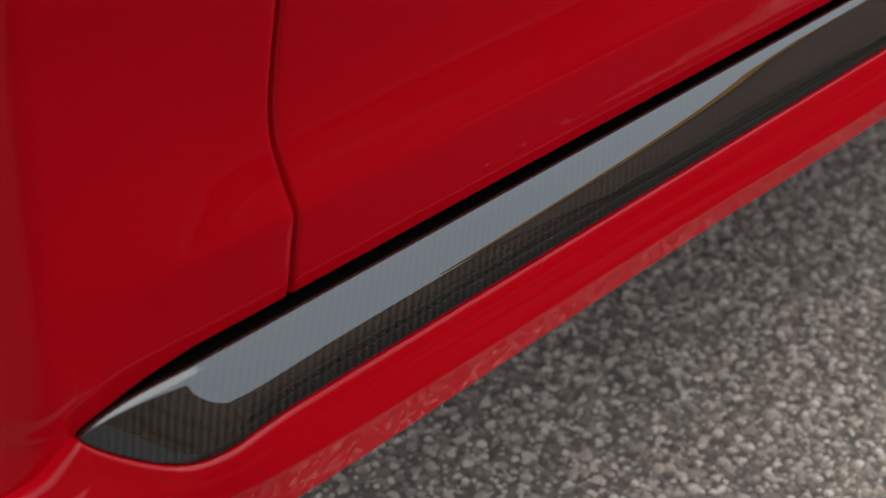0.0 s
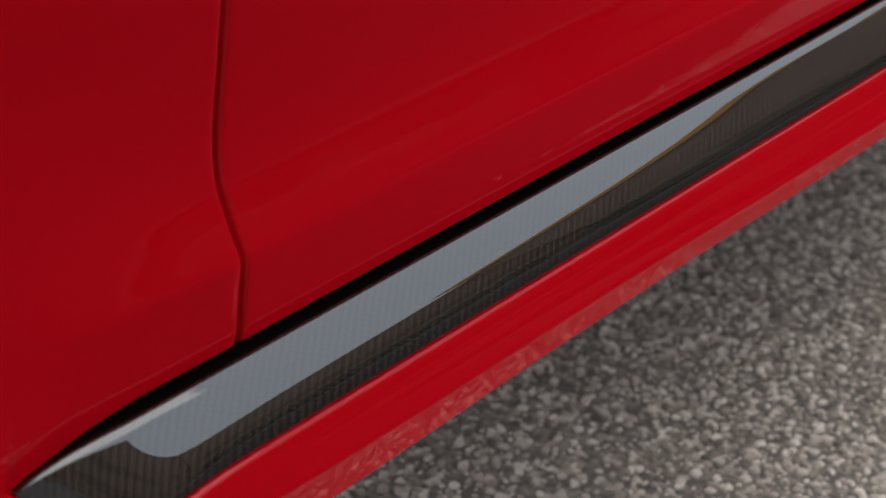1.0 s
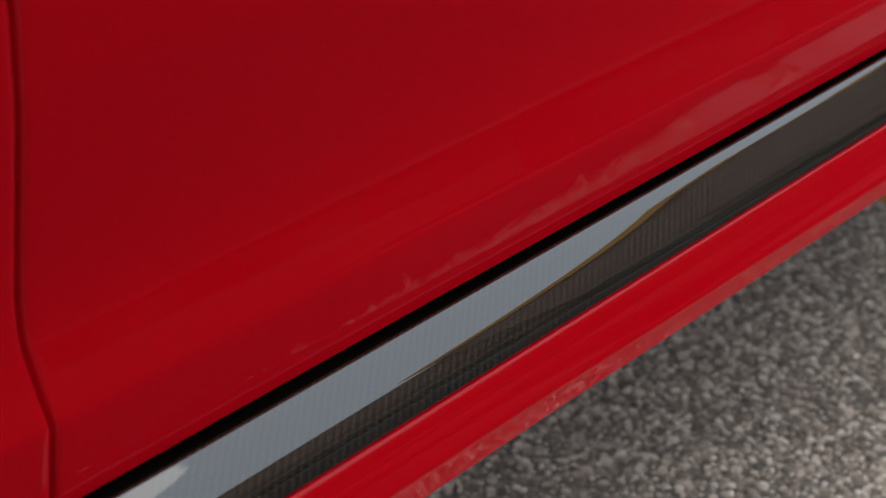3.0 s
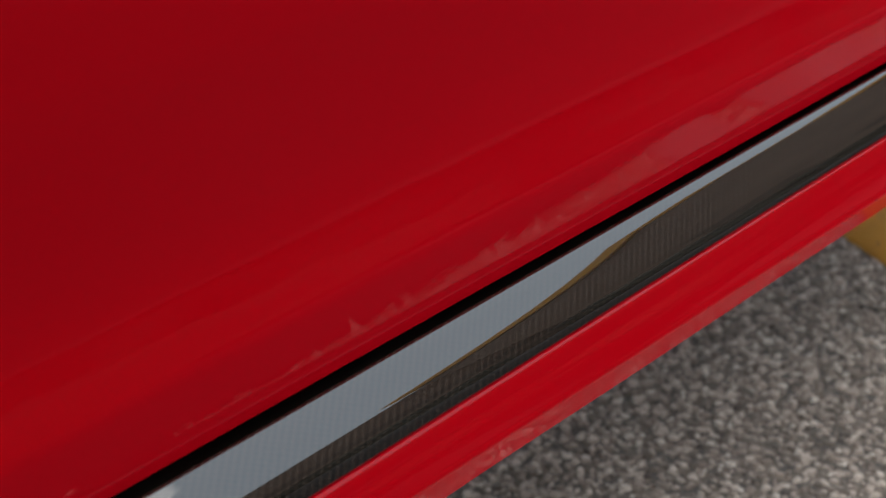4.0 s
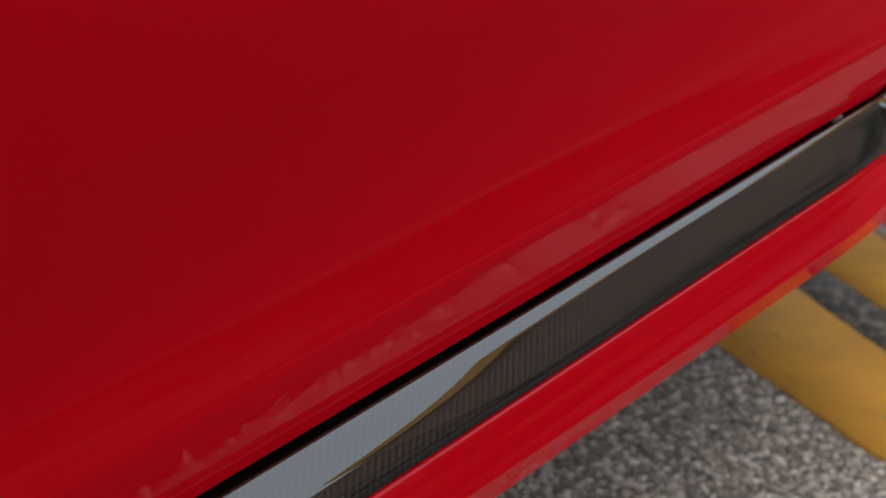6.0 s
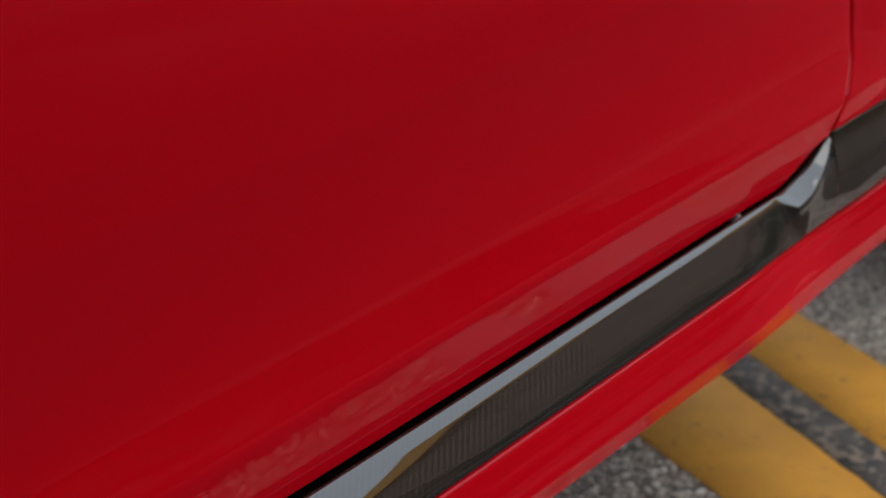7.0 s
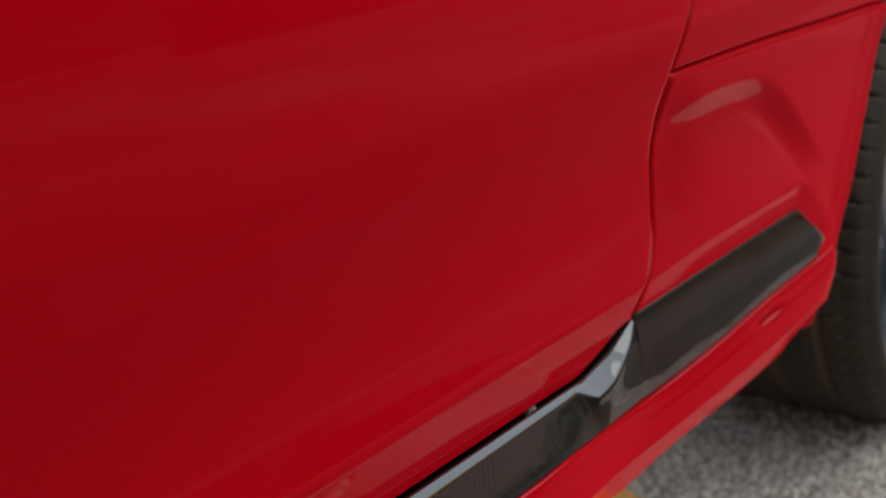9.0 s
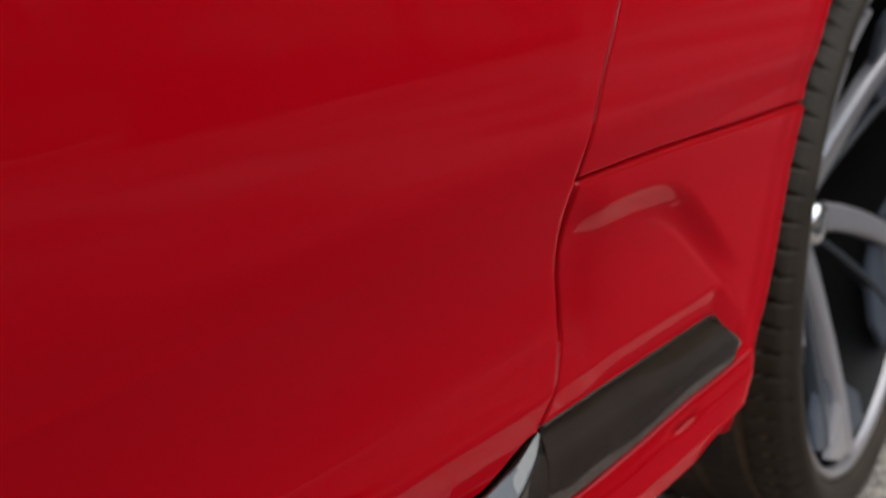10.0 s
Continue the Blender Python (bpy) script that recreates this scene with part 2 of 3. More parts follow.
def side_y(x, z):
    """Depth of the painted door skin at x, z."""
    x, z = np.broadcast_arrays(np.asarray(x, float), np.asarray(z, float))
    s = np.clip(x / X_B, -0.15, 1.0)
    s = np.where(s > 0, s * s * (1.6 - 0.6 * s), s)
    y = np.interp(z, ZS, PROFILE_A) * (1 - s) + np.interp(z, ZS, PROFILE_B) * s
    plain = np.interp(z, [.36, .4035, .559, .60, 1.06], [.028, .0190, .0168, .0115, .09])      # the crease dies out behind the seam
    fade = (1 - smoothstep(-.15, .0, x)) * (z < .56)
    y = y + (plain - y) * fade
    line = .0008 * np.exp(-((z - .594 - .008 * (x / X_B - .5)) / .0024)**2) * smoothstep(.1, .5, x)     # faint character line
    return y - line + .12 * np.maximum(.412 - z, 0) * (1 - smoothstep(1.0, 1.1, x))


# outline of the black insert behind the blade, and the ridge over it
INSERT = np.array([(1.118, .4288), (1.4136, .4296), (1.4680, .3900), (1.4560, .3730), (1.118, .352)])
RIDGE = np.array([(1.02, .545), (1.127, .547), (1.179, .5485), (1.235, .5495), (1.284, .5455), (1.326, .531), (1.365, .506), (1.398, .481), (1.464, .424), (1.50, .36)])
ridge_run = np.concatenate([[0], np.cumsum(np.hypot(*np.diff(RIDGE, axis=0).T))])
ridge_at = np.linspace(0, ridge_run[-1], 90)
RIDGE = np.column_stack([curve(ridge_run, RIDGE[:, 0])(ridge_at), curve(ridge_run, RIDGE[:, 1])(ridge_at)])


def seg_dist(px, pz, poly, closed):
    pts = np.vstack([poly, poly[:1]]) if closed else poly
    best, sign = np.full(px.shape, 9.0), np.ones(px.shape)
    for a, b in zip(pts[:-1], pts[1:]):
        d = b - a
        t = np.clip(((px - a[0]) * d[0] + (pz - a[1]) * d[1]) / (d @ d), 0, 1)
        r = np.hypot(px - a[0] - t * d[0], pz - a[1] - t * d[1])
        side = d[0] * (pz - a[1]) - d[1] * (px - a[0])
        near = r < best
        best, sign = np.where(near, r, best), np.where(near, np.sign(side), sign)
    return best * sign                          # positive on the upper / outer side


def arch_x(z):
    """Front edge of the wheel arch."""
    z = np.asarray(z, float)
    low = curve([.28, .305, .325, .340, .381, .424, .50, .564, .60], [1.444, 1.461, 1.479, 1.494, 1.514, 1.533, 1.550, 1.564, 1.576])
    high = 1.957 - np.sqrt(np.maximum(.459**2 - (z - .37)**2, 0.0))
    return low(z) * (1 - smoothstep(.57, .68, z)) + high * smoothstep(.57, .68, z)


def fender_y(x, z):
    """Depth of the painted skin ahead of the door seam."""
    x, z = np.broadcast_arrays(np.asarray(x, float), np.asarray(z, float))
    y = np.interp(z, ZS, PROFILE_B)
    outer = np.interp(np.maximum(z, .602), ZS, PROFILE_B) + 0.05 * np.maximum(.602 - z, 0)
    inner = np.interp(np.clip(z, .45, .545), ZS, PROFILE_B)
    sd = seg_dist(x, z, RIDGE, False)
    w = .036 - .008 * smoothstep(1.131, 1.20, x)
    inner = inner + (.84 - .16 * smoothstep(1.27, 1.40, x)) * (outer - inner) * smoothstep(1.131, 1.24, x)
    inner = inner + .06 * np.clip(z - .455, 0, .085) * smoothstep(1.15, 1.24, x)
    blend = inner + (outer - inner) * smoothstep(0, 1, np.clip(sd / w, 0, 1))
    blend = blend + .0004 * np.exp(-((sd + .003) / .0045)**2) * smoothstep(1.18, 1.30, x)
    k = smoothstep(1.131, 1.20, x)
    y = np.where(z > .45, y * (1 - k) + blend * k, y)
    # pocket round the insert
    d = seg_dist(x, z, INSERT, True)
    skin = np.where(z > .45, y, np.where(sd > 0, blend, inner))
    pocket = .0066 + (skin - .0066) * np.maximum(np.clip(d / .024, 0, 1), smoothstep(1.468, 1.480, x))
    y = np.where(z < .47, np.where(d < .024, np.maximum(pocket, skin), skin), y)
    y = np.where((d < -.002) & (x < 1.478), .022, y)
    y = y + .014 * smoothstep(.372, .362, z) * smoothstep(.010, .024, arch_x(z) - x)
    # lip of the arch turns out
    e = arch_x(z) - x
    return y - .0015 * smoothstep(.045, .014, e) * (e < .05) - .12 * np.maximum(.0135 - e, 0)


def seam_a(z):
    return np.zeros_like(np.asarray(z, float))


def seam_b(z):
    return curve([.30, .424, .438, .4515, .49, .531, .551, .572, .602, .667, .731, .86, 1.06], [1.1165, 1.1165, 1.1225, 1.1315, 1.1500, 1.1450, 1.1395, 1.1375, 1.141, 1.164, 1.203, 1.284, 1.404])(z)


def fork_z(x):
    return curve([1.10, 1.134, 1.20, 1.30, 1.41, 1.56, 1.7], [.602, .602, .600, .596, .5895, .582, .574])(x)


def door_low(x):
    """Lower edge of the door, cut up at its front corner."""
    return .4055 - .0022 * smoothstep(.1, .75, x) + .0227 * smoothstep(1.050, 1.124, x)


GAP = 0.0039


def skin(name, X, Z, depth, mat, edges, parent, label="", inward=0.018, left_round=1.0, right_round=1.0):
    """A panel over the grid X, Z whose named edges (left, right, bottom, top) are rolled inwards."""
    P = np.stack([X, depth(X, Z), Z], -1)

    def roll(P, axis, end, dirx, dirz):
        edge = P.take(0 if end == 0 else -1, axis=axis)
        rows = []
        for out, deep in ((.0010, .0002), (.0018, .0008), (.0023, .0018), (.0025, .0035), (.0025, inward)):
            q = edge.copy()
            r = left_round if dirx < 0 or dirz > 0 else right_round if dirx > 0 else 1.0
            q[..., 0] += dirx * out * r
            q[..., 2] += dirz * out * r
            q[..., 1] += deep * r
            rows.append(q)
        rows = np.stack(rows, axis)
        return np.concatenate([np.flip(rows, axis), P] if end == 0 else [P, rows], axis)
    if "left" in edges:
        P = roll(P, 1, 0, -1, 0)
    if "right" in edges:
        P = roll(P, 1, 1, 1, 0)
    if "bottom" in edges:
        P = roll(P, 0, 0, 0, -1)
    if "top" in edges:
        P = roll(P, 0, 1, 0, 1)
    return part(name, grid(name, P, mat), parent, label)


def spaced(z0, z1, fine=0.0035):
    return np.linspace(z0, z1, max(3, int(round((z1 - z0) / fine))))


# ---------------------------------------------------------------- the car
car = tagged(new("car"), "glossy red car with carbon fibre sill trim parked on rough asphalt", "car")

# door: rows follow the lower edge, then level out at the crease
v = np.concatenate([np.linspace(0, 1, 18), 1 + np.linspace(0, 1, 120)[1:]])
u = np.linspace(0, 1, 260)
U, V = np.meshgrid(u, v)
XD = GAP + U * (X_B - 2 * GAP)
ZD = np.where(V < 1, door_low(XD) + (.440 - door_low(XD)) * V, .440 + (1.0 - .440) * np.maximum(V - 1, 0)**1.15)
XD = GAP + U * (seam_b(ZD) - 2 * GAP)
door = skin("door", XD, ZD, side_y, RED, ("left", "right", "bottom"), car, "red painted car door with creased lower edge")

# panel behind the door, rolled into the wheel arch at its rear edge
q_low = curve([-.131, -.109, -.092, -.075, -.057, 0], [.3885, .3950, .4000, .4030, .4048, .4055])
uq = np.concatenate([np.linspace(-.136, -.124, 13), np.linspace(-.124, -GAP, 40)[1:]])
vq = np.concatenate([np.linspace(0, 1, 30), 1 + np.linspace(0, 1, 80)[1:]])
XQ, VQ = np.meshgrid(uq, vq)
base_z = .345 + (q_low(np.maximum(XQ, -.131)) - .345) * smoothstep(-.1315, -.1285, XQ)
ZQ = np.where(VQ < 1, base_z + (.48 - base_z) * VQ, .48 + .52 * np.maximum(VQ - 1, 0))
P = np.stack([XQ, side_y(XQ, np.maximum(ZQ, .392)), ZQ], -1)
under = []
for out, deep in ((.0025, .018), (.0025, .0035), (.0023, .0018), (.0018, .0008), (.0010, .0002)):
    q = P[0].copy()
    q[:, 2] -= out
    q[:, 1] += deep
    under.append(q)
P = np.concatenate([np.stack(under, 0), P], 0)
bend = []
for a in np.linspace(80, 5, 14):
    q = P[:, 0].copy()
    q[:, 0] -= .034 * math.sin(radians(a))
    q[:, 1] += .034 * (1 - math.cos(radians(a)))
    bend.append(q)
back = bend[0].copy()
back[:, 0] -= .020
back[:, 1] += .12
P = np.concatenate([np.stack([back] + bend, 1), P], 1)
edge = P[:, -1].copy()
rows = []
for out, deep in ((.0010, .0002), (.0018, .0008), (.0023, .0018), (.0025, .0035), (.0025, .018)):
    q = edge.copy()
    q[:, 0] += out
    q[:, 1] += deep
    rows.append(q)
P = np.concatenate([P, np.stack(rows, 1)], 1)
part("quarter_panel", grid("quarter_panel", P, RED), car, "red panel between the door and the rear wheel arch")

# fender above the cut line
zf = np.linspace(0, 1, 60)
uf = np.linspace(0, 1, 110)
UF, VF = np.meshgrid(uf, zf)
xr = arch_x(.585 + .225 * zf)[:, None]
XF = X_B + GAP + UF * (xr - X_B - GAP)
ZF0 = fork_z(XF) + GAP
ZF = ZF0 + (.812 - ZF0) * VF
for _ in range(3):
    XF = seam_b(ZF) + GAP + UF * (arch_x(ZF[:, -1:]) - seam_b(ZF) - GAP)
    ZF0 = fork_z(XF) + GAP
    ZF = ZF0 + (.812 - ZF0) * VF
fender = skin("fender", XF, ZF, fender_y, RED, ("left", "right", "bottom"), car, "red front fender above the cut line", right_round=1.6)
UF, VF = np.meshgrid(np.linspace(0, 1, 80), np.linspace(0, 1, 14))
ZT = .812 + (1.0 - .812) * VF
XT = seam_b(ZT) + GAP + UF * (2.45 - seam_b(ZT))
PT = np.stack([XT, np.interp(ZT, ZS, PROFILE_B), ZT], -1)
part("fender_top", grid("fender_top", PT, RED), car)

# fender below the cut line, with the pocket for the black insert
zl = np.concatenate([np.linspace(.300, .47, 100), np.linspace(.47, .60, 80)[1:]])
zl = (zl - .300) / .300
ul = np.linspace(0, 1, 210)
UL, VL = np.meshgrid(ul, zl)
XL = X_B + GAP + UL * (1.5 - X_B)
for _ in range(4):
    ZL = .309 + (fork_z(XL) - GAP * 1.35 - .309) * VL
    XL = seam_b(ZL) + GAP * 1.35 + UL * (arch_x(ZL[:, -1:]) - seam_b(ZL) - GAP * 1.35)
def lower_fender_y(x, z):
    """The lower fender stands slightly proud along the cut line."""
    return fender_y(x, z) - .0022 * smoothstep(.055, .004, fork_z(x) - z)


skin("lower_fender", XL, ZL, lower_fender_y, RED, ("left", "right", "top"), car, "red lower fender with a pocket for black trim", left_round=2.1, right_round=1.6)

# sill: carbon blade, its step up to the fender, and the red skirt under it
def tip_close(x):
    """0 at the blade's rear tip, 1 where it has its full height."""
    t = np.clip((np.asarray(x, float) + .131) / .056, 0, 1)
    return np.sin(.5 * math.pi * t)**.8


def L4_Y(x):
    full = curve([-.2, .93, 1.15, 1.5], [-.0150, -.0150, .001, -.0005])(x)
    t = np.clip((np.asarray(x, float) + .131) / .070, 0, 1)
    return .0180 + (full - .0180) * np.sin(.5 * math.pi * t)**.9


def L4_Z(x):
    full = curve([-.2, .95, 1.15, 1.25, 1.34, 1.4575, 1.52], [.3700, .3705, .3585, .3620, .3690, .3750, .384])(x)
    end = .3890 + .7 * np.minimum(np.asarray(x, float) + .131, 0)
    full = full - .0045 * np.exp(-((np.asarray(x, float) + .085) / .03)**2)
    t = np.clip((np.asarray(x, float) + .131) / .045, 0, 1)
    return end + (full - end) * np.sin(.5 * math.pi * t)**.7


L5_Y = curve([-.2, -.13, -.05, .05, .25, .45, .90, 1.12, 1.5], [.004, -.006, -.0230, -.0258, -.0268, -.0288, -.0290, -.0090, -.0070])
L5_Z = curve([-.2, -.05, .1, .25, .45, .70, .90, 1.0, 1.12, 1.25, 1.41, 1.52], [.3452, .3465, .3459, .3458, .3442, .3398, .3376, .3338, .3272, .3276, .333, .338])
L6_Y = curve([-.2, -.13, -.05, .05, .90, 1.2, 1.34, 1.47, 1.52], [.014, .004, -.0115, -.0125, -.0125, .004, .006, .008, .009])
L6_Z = curve([-.2, 0, .1, .2, .3, .45, .60, .90, 1.0, 1.1, 1.3, 1.40, 1.47], [.314, .3124, .3136, .3150, .3152, .3130, .3112, .3075, .305, .3008, .2982, .301, .304])


# end of the blade: the facet between the rising crest and its outer edge
EDGE_Y = curve([1.030, 1.0445, 1.061, 1.082, 1.0988, 1.110, 1.119], [.0034, -.0072, -.0062, -.0028, .0014, .0050, .0086])
EDGE_Z = curve([1.030, 1.0445, 1.061, 1.082, 1.0988, 1.110, 1.119], [.3982, .3916, .3936, .4010, .4072, .4142, .4245])
CREST_Z = curve([1.02, 1.0411, 1.0537, 1.0706, 1.0898, 1.1046, 1.119], [.4020, .4018, .4030, .4055, .4098, .4150, .4258])


def insert_y(x, z):
    """Depth of the insert's face at x, z."""
    lo = float(L4_Z(x))
    t = min(max((z - lo) / (.4284 - lo), 0.0), 1.0)
    return float(L4_Y(x)) + (.0087 - float(L4_Y(x))) * t - .0050 * math.sin(math.pi * t)


def blade_section(x):
    """Points (y, z) of the blade from under the door over the top to its lower edge."""
    ri = float(CREST_Z(max(x, 1.02))) - .4020
    yo, zo = float(L4_Y(x)), float(L4_Z(x))
    k = float(tip_close(x))
    zt = .4020 - .0125 * (1 - k)**1.5 + ri
    yc = .0088 + .0040 * float(smoothstep(1.03, 1.119, x)) + .0088 * (1 - k)
    # inner flank dropping into the dark gap, crest, shoulder, convex outer face
    pts = [(.040, zt - .014), (yc + .010, zt - .0075), (yc + .0045, zt - .0025), (yc + .0018, zt - .0005), (yc + .0004, zt)]
    crest = np.array((yc - .0006 * k, zt - .0002))
    steep = float(smoothstep(.12, .62, x))               # ahead the outer face stands steeper under a tighter crest
    a = np.array((yc - .0038 * k - .0016 * steep, zt - (.0022 + .0016 * steep) * k))
    if x > 1.030:
        a = np.array((min(float(EDGE_Y(x)), yc - .0018), min(float(EDGE_Z(x)), zt - .0008)))
    for t in np.linspace(0, 1, 7)[:-1]:
        round_up = .00012 * steep * math.sin(math.pi * t) * k
        pts.append(tuple(crest + (a - crest) * t + np.array((-.5, .85)) * round_up))
    c = np.array((yo, zo + .0006))
    h = (.0212 - .0075 * steep) * k
    b = np.array((yo + (.325 + .12 * steep) * h, zo + h))
    chord = (a + c) / 2
    flat = 1 - float(smoothstep(-.125, .0, x))           # the tip is a plain slope
    b = b + (chord + (-.0015 * k, .0010 * k) - b) * flat
    b = b + (chord + (-.0100 * (a[1] - c[1]) / .0675, 0) - b) * float(smoothstep(1.040, 1.090, x))
    full = (1 - flat) * (1 - float(smoothstep(1.0, 1.05, x)))      # the lower part turns upright
    b1 = a + (b - a) * (2 / 3 + full / 3)
    b2 = b + (c - b) / 3 + (np.array((yo - .0004, zo + .40 * h)) - b - (c - b) / 3) * full
    join = float(smoothstep(1.036, 1.066, x))                       # ahead the lower face runs on into the insert
    for t in np.linspace(0, 1, 18):
        q = a * (1 - t)**3 + 3 * b1 * t * (1 - t)**2 + 3 * b2 * t * t * (1 - t) + c * t**3
        z = a[1] + (c[1] - a[1]) * t
        on = insert_y(x, z) + (a[0] - insert_y(x, a[1])) * (1 - t)**3
        pts.append(tuple(q + (np.array((on, z)) - q) * join))
    pts += [(yo + .002, zo - .0006), (yo + .012, zo - .002)]
    return np.array(pts)


bx = np.concatenate([-.1309 + .13 * np.linspace(0, 1, 50)**1.8, np.linspace(0, .96, 90)[1:], np.linspace(.96, 1.03, 20)[1:], np.linspace(1.03, 1.117, 50)[1:]])
secs = []
for x in bx:
    q = blade_section(x)
    secs.append(np.column_stack([np.full(len(q), x), q]))
blade_me = grid("sill_blade", np.array(secs), CARBON, flip=True)
blade_me.materials.append(GLOSS_BLACK)
columns = len(secs[0]) - 1
for i, f in enumerate(blade_me.polygons):
    if i % columns >= 11 and f.center.x > 1.050 - (.389 - f.center.z) * 3.5:
        f.material_index = 1
blade = part("sill_blade", blade_me, car, "glossy carbon fibre sill blade under the door")

# black insert
vi = np.linspace(0, 1, 16)
rowsi = []
for t in vi:
    z_left = .353 + (.4258 - .353) * t
    right = 1.4550 + (1.4670 - 1.4550) * (t / .27) if t < .27 else 1.4670 + (1.4136 - 1.4670) * ((t - .27) / .73)**1.15
    xs = np.linspace(1.1172, right, 60)
    zb = L4_Z(xs)
    zz = zb + (.4284 - zb) * t
    zz = np.where(xs > 1.40, np.minimum(zz, .4284), zz)
    yy = L4_Y(xs) + (.0087 - L4_Y(xs)) * t - .0050 * math.sin(math.pi * t) + .0004 * np.sin(xs * 31) * math.sin(math.pi * t) * smoothstep(1.12, 1.2, xs)
    rowsi.append(np.column_stack([xs, np.full(60, yy) if np.isscalar(yy) else yy, zz]))
PI = np.array(rowsi)


def rimmed(P, out=.0012, deep=.012):
    """Adds a rounded rim running back from all four sides."""
    ring = [P[0], P[-1]]
    top0 = P[-1].copy(); top0[:, 2] += .0016; top0[:, 1] += .0004
    top = P[-1].copy(); top[:, 2] += .0030; top[:, 1] += .0022
    top2 = top.copy(); top2[:, 1] += deep
    bot = P[0].copy(); bot[:, 2] -= out; bot[:, 1] += .0012
    bot2 = bot.copy(); bot2[:, 1] += deep
    P = np.concatenate([bot2[None], bot[None], P, top0[None], top[None], top2[None]], 0)
    r = P[:, -1].copy(); r[:, 0] += out; r[:, 1] += .0012
    r2 = r.copy(); r2[:, 1] += deep
    return np.concatenate([P, r[:, None], r2[:, None]], 1)


part("sill_insert", grid("sill_insert", rimmed(PI), GLOSS_BLACK), car, "gloss black insert behind the front wheel")

# thin raised rim along the insert's upper and front edges
rim_line = np.array([(1.1165, .0050, .4280), (1.20, .0044, .4288), (1.30, .0040, .4292), (1.39, .0040, .4292), (1.4080, .0040, .4290), (1.4160, .0038, .4272), (1.4420, .0034, .4080), (1.4640, .0030, .3915), (1.4680, .0030, .3870), (1.4640, .0032, .3800)])
run = np.concatenate([[0], np.cumsum(np.linalg.norm(np.diff(rim_line, axis=0), axis=1))])
along = np.linspace(0, run[-1], 120)
line = np.column_stack([np.interp(along, run, rim_line[:, c]) for c in range(3)])
step = np.gradient(line, axis=0)
step /= np.linalg.norm(step, axis=1, keepdims=True)
side = np.cross(step, (0, 1, 0))
side /= np.linalg.norm(side, axis=1, keepdims=True)
ring = [line + .0011 * (math.cos(q) * side + math.sin(q) * np.array((0, 1, 0))) for q in np.linspace(0, 2 * math.pi, 10, endpoint=False)]
part("insert_rim", grid("insert_rim", np.stack(ring, 1), GLOSS_BLACK, wrap=True), car, "thin gloss black rim round the insert")

# red skirt
sx = np.concatenate([np.linspace(-.180, -.132, 12), -.1309 + .08 * np.linspace(0, 1, 36)**1.6, np.linspace(-.05, .95, 90)[1:], np.linspace(.95, 1.478, 84)[1:]])
secs = []
for x in sx:
    y4, z4, y5, z5, y6, z6 = (float(f(x)) for f in (L4_Y, L4_Z, L5_Y, L5_Z, L6_Y, L6_Z))
    tuck = .5 * max(0.0, -.150 - x)
    end = float(smoothstep(1.435, 1.478, x))
    z6 += .003 * end
    pts = [(y4 + .030, z4 - .0035), (y4 + .006, z4 - .0012), (y4 + .0012, z4 - .0004), (y4 - .0007, z4 - .0007), (y4 - .0021, z4 - .0018), (y4 - .0029, z4 - .0036)]
    a, b = np.array((y4 - .0029, z4 - .0036)), np.array((y5, z5))
    n = np.array((b[1] - a[1], -(b[0] - a[0])))
    n /= np.linalg.norm(n)
    for t in (.12, .2, .27, .34, .41, .5, .62, .74, .85, .93):
        wave = -.0005 * math.exp(-((t - .27) / .09)**2) + .0007 * math.sin(math.pi * t) + .0022 * float(smoothstep(1.0, 1.3, x)) * min(t / .41, (1 - t) / .59)
        wave -= .0060 * math.exp(-((x - 1.342) / .026)**4 - ((t - .26) / .075)**2)       # short slot below the insert
        pts.append(tuple(a + (b - a) * t + n * wave * (1 if n[0] < 0 else -1)))
    pts += [(y5 - .0004, z5 + .0006), (y5 - .0003, z5 - .0008), (y5 + .0006, z5 - .0026)]
    top, low = np.array((y5 + .0006, z5 - .0026)), np.array((y6, z6 + .0012))
    for t in (.06, .3, .6, .94, 1.0):
        pts.append(tuple(top + (low - top) * t))
    pts += [(y6 + .0014, z6), (y6 + .006, z6 - .001), (y6 + .05, z6 + .004), (y6 + .11, z6 + .008)]
    p = np.array(pts)
    px = x + (arch_x(np.clip(p[:, 1], .29, .40)) - .006 - .013 * smoothstep(.330, .358, p[:, 1]) - .024 * (1 - smoothstep(.318, .372, p[:, 1])) - 1.478) * float(smoothstep(1.38, 1.478, x))
    p[:, 0] += tuck
    secs.append(np.column_stack([px, p]))
for out, deep in ((.0012, .0006), (.0018, .0020), (.0018, .030)):
    secs.append(secs[-1] + np.array((out, deep, 0)))
part("side_skirt", grid("side_skirt", np.array(secs), RED, flip=True), car, "red side skirt under the carbon blade")

# rubber buffer in the gap under the door
part("rubber_buffer", box_mesh("rubber_buffer", (.008, .008, .008), ALLOY, .002, (.987, .0185, .3975)), car, "small grey rubber buffer")

# sill core, floor, arch liner and the closed upper body
part("sill_core", box_mesh("sill_core", (1.24, .02, .10), BLACK, .003, (.50, .056, .372)), car)
part("floor_pan", box_mesh("floor_pan", (1.62, 1.5, .03), BLACK, .01, (.66, .85, .50)), car, "dark floor pan under the car")
ang = np.linspace(radians(-6), radians(196), 60)
ys = np.array([.034, .06, .30, .46])
LN = np.stack([np.stack([1.960 + .452 * np.cos(a) + 0 * ys, ys, .37 + .452 * np.sin(a) + 0 * ys], -1) for a in ang])
part("arch_liner", grid("arch_liner", LN, LINER), car, "dark wheel arch liner")
ux = np.concatenate([[-.26], np.linspace(-.25, 2.44, 40), [2.45]])
rows = []
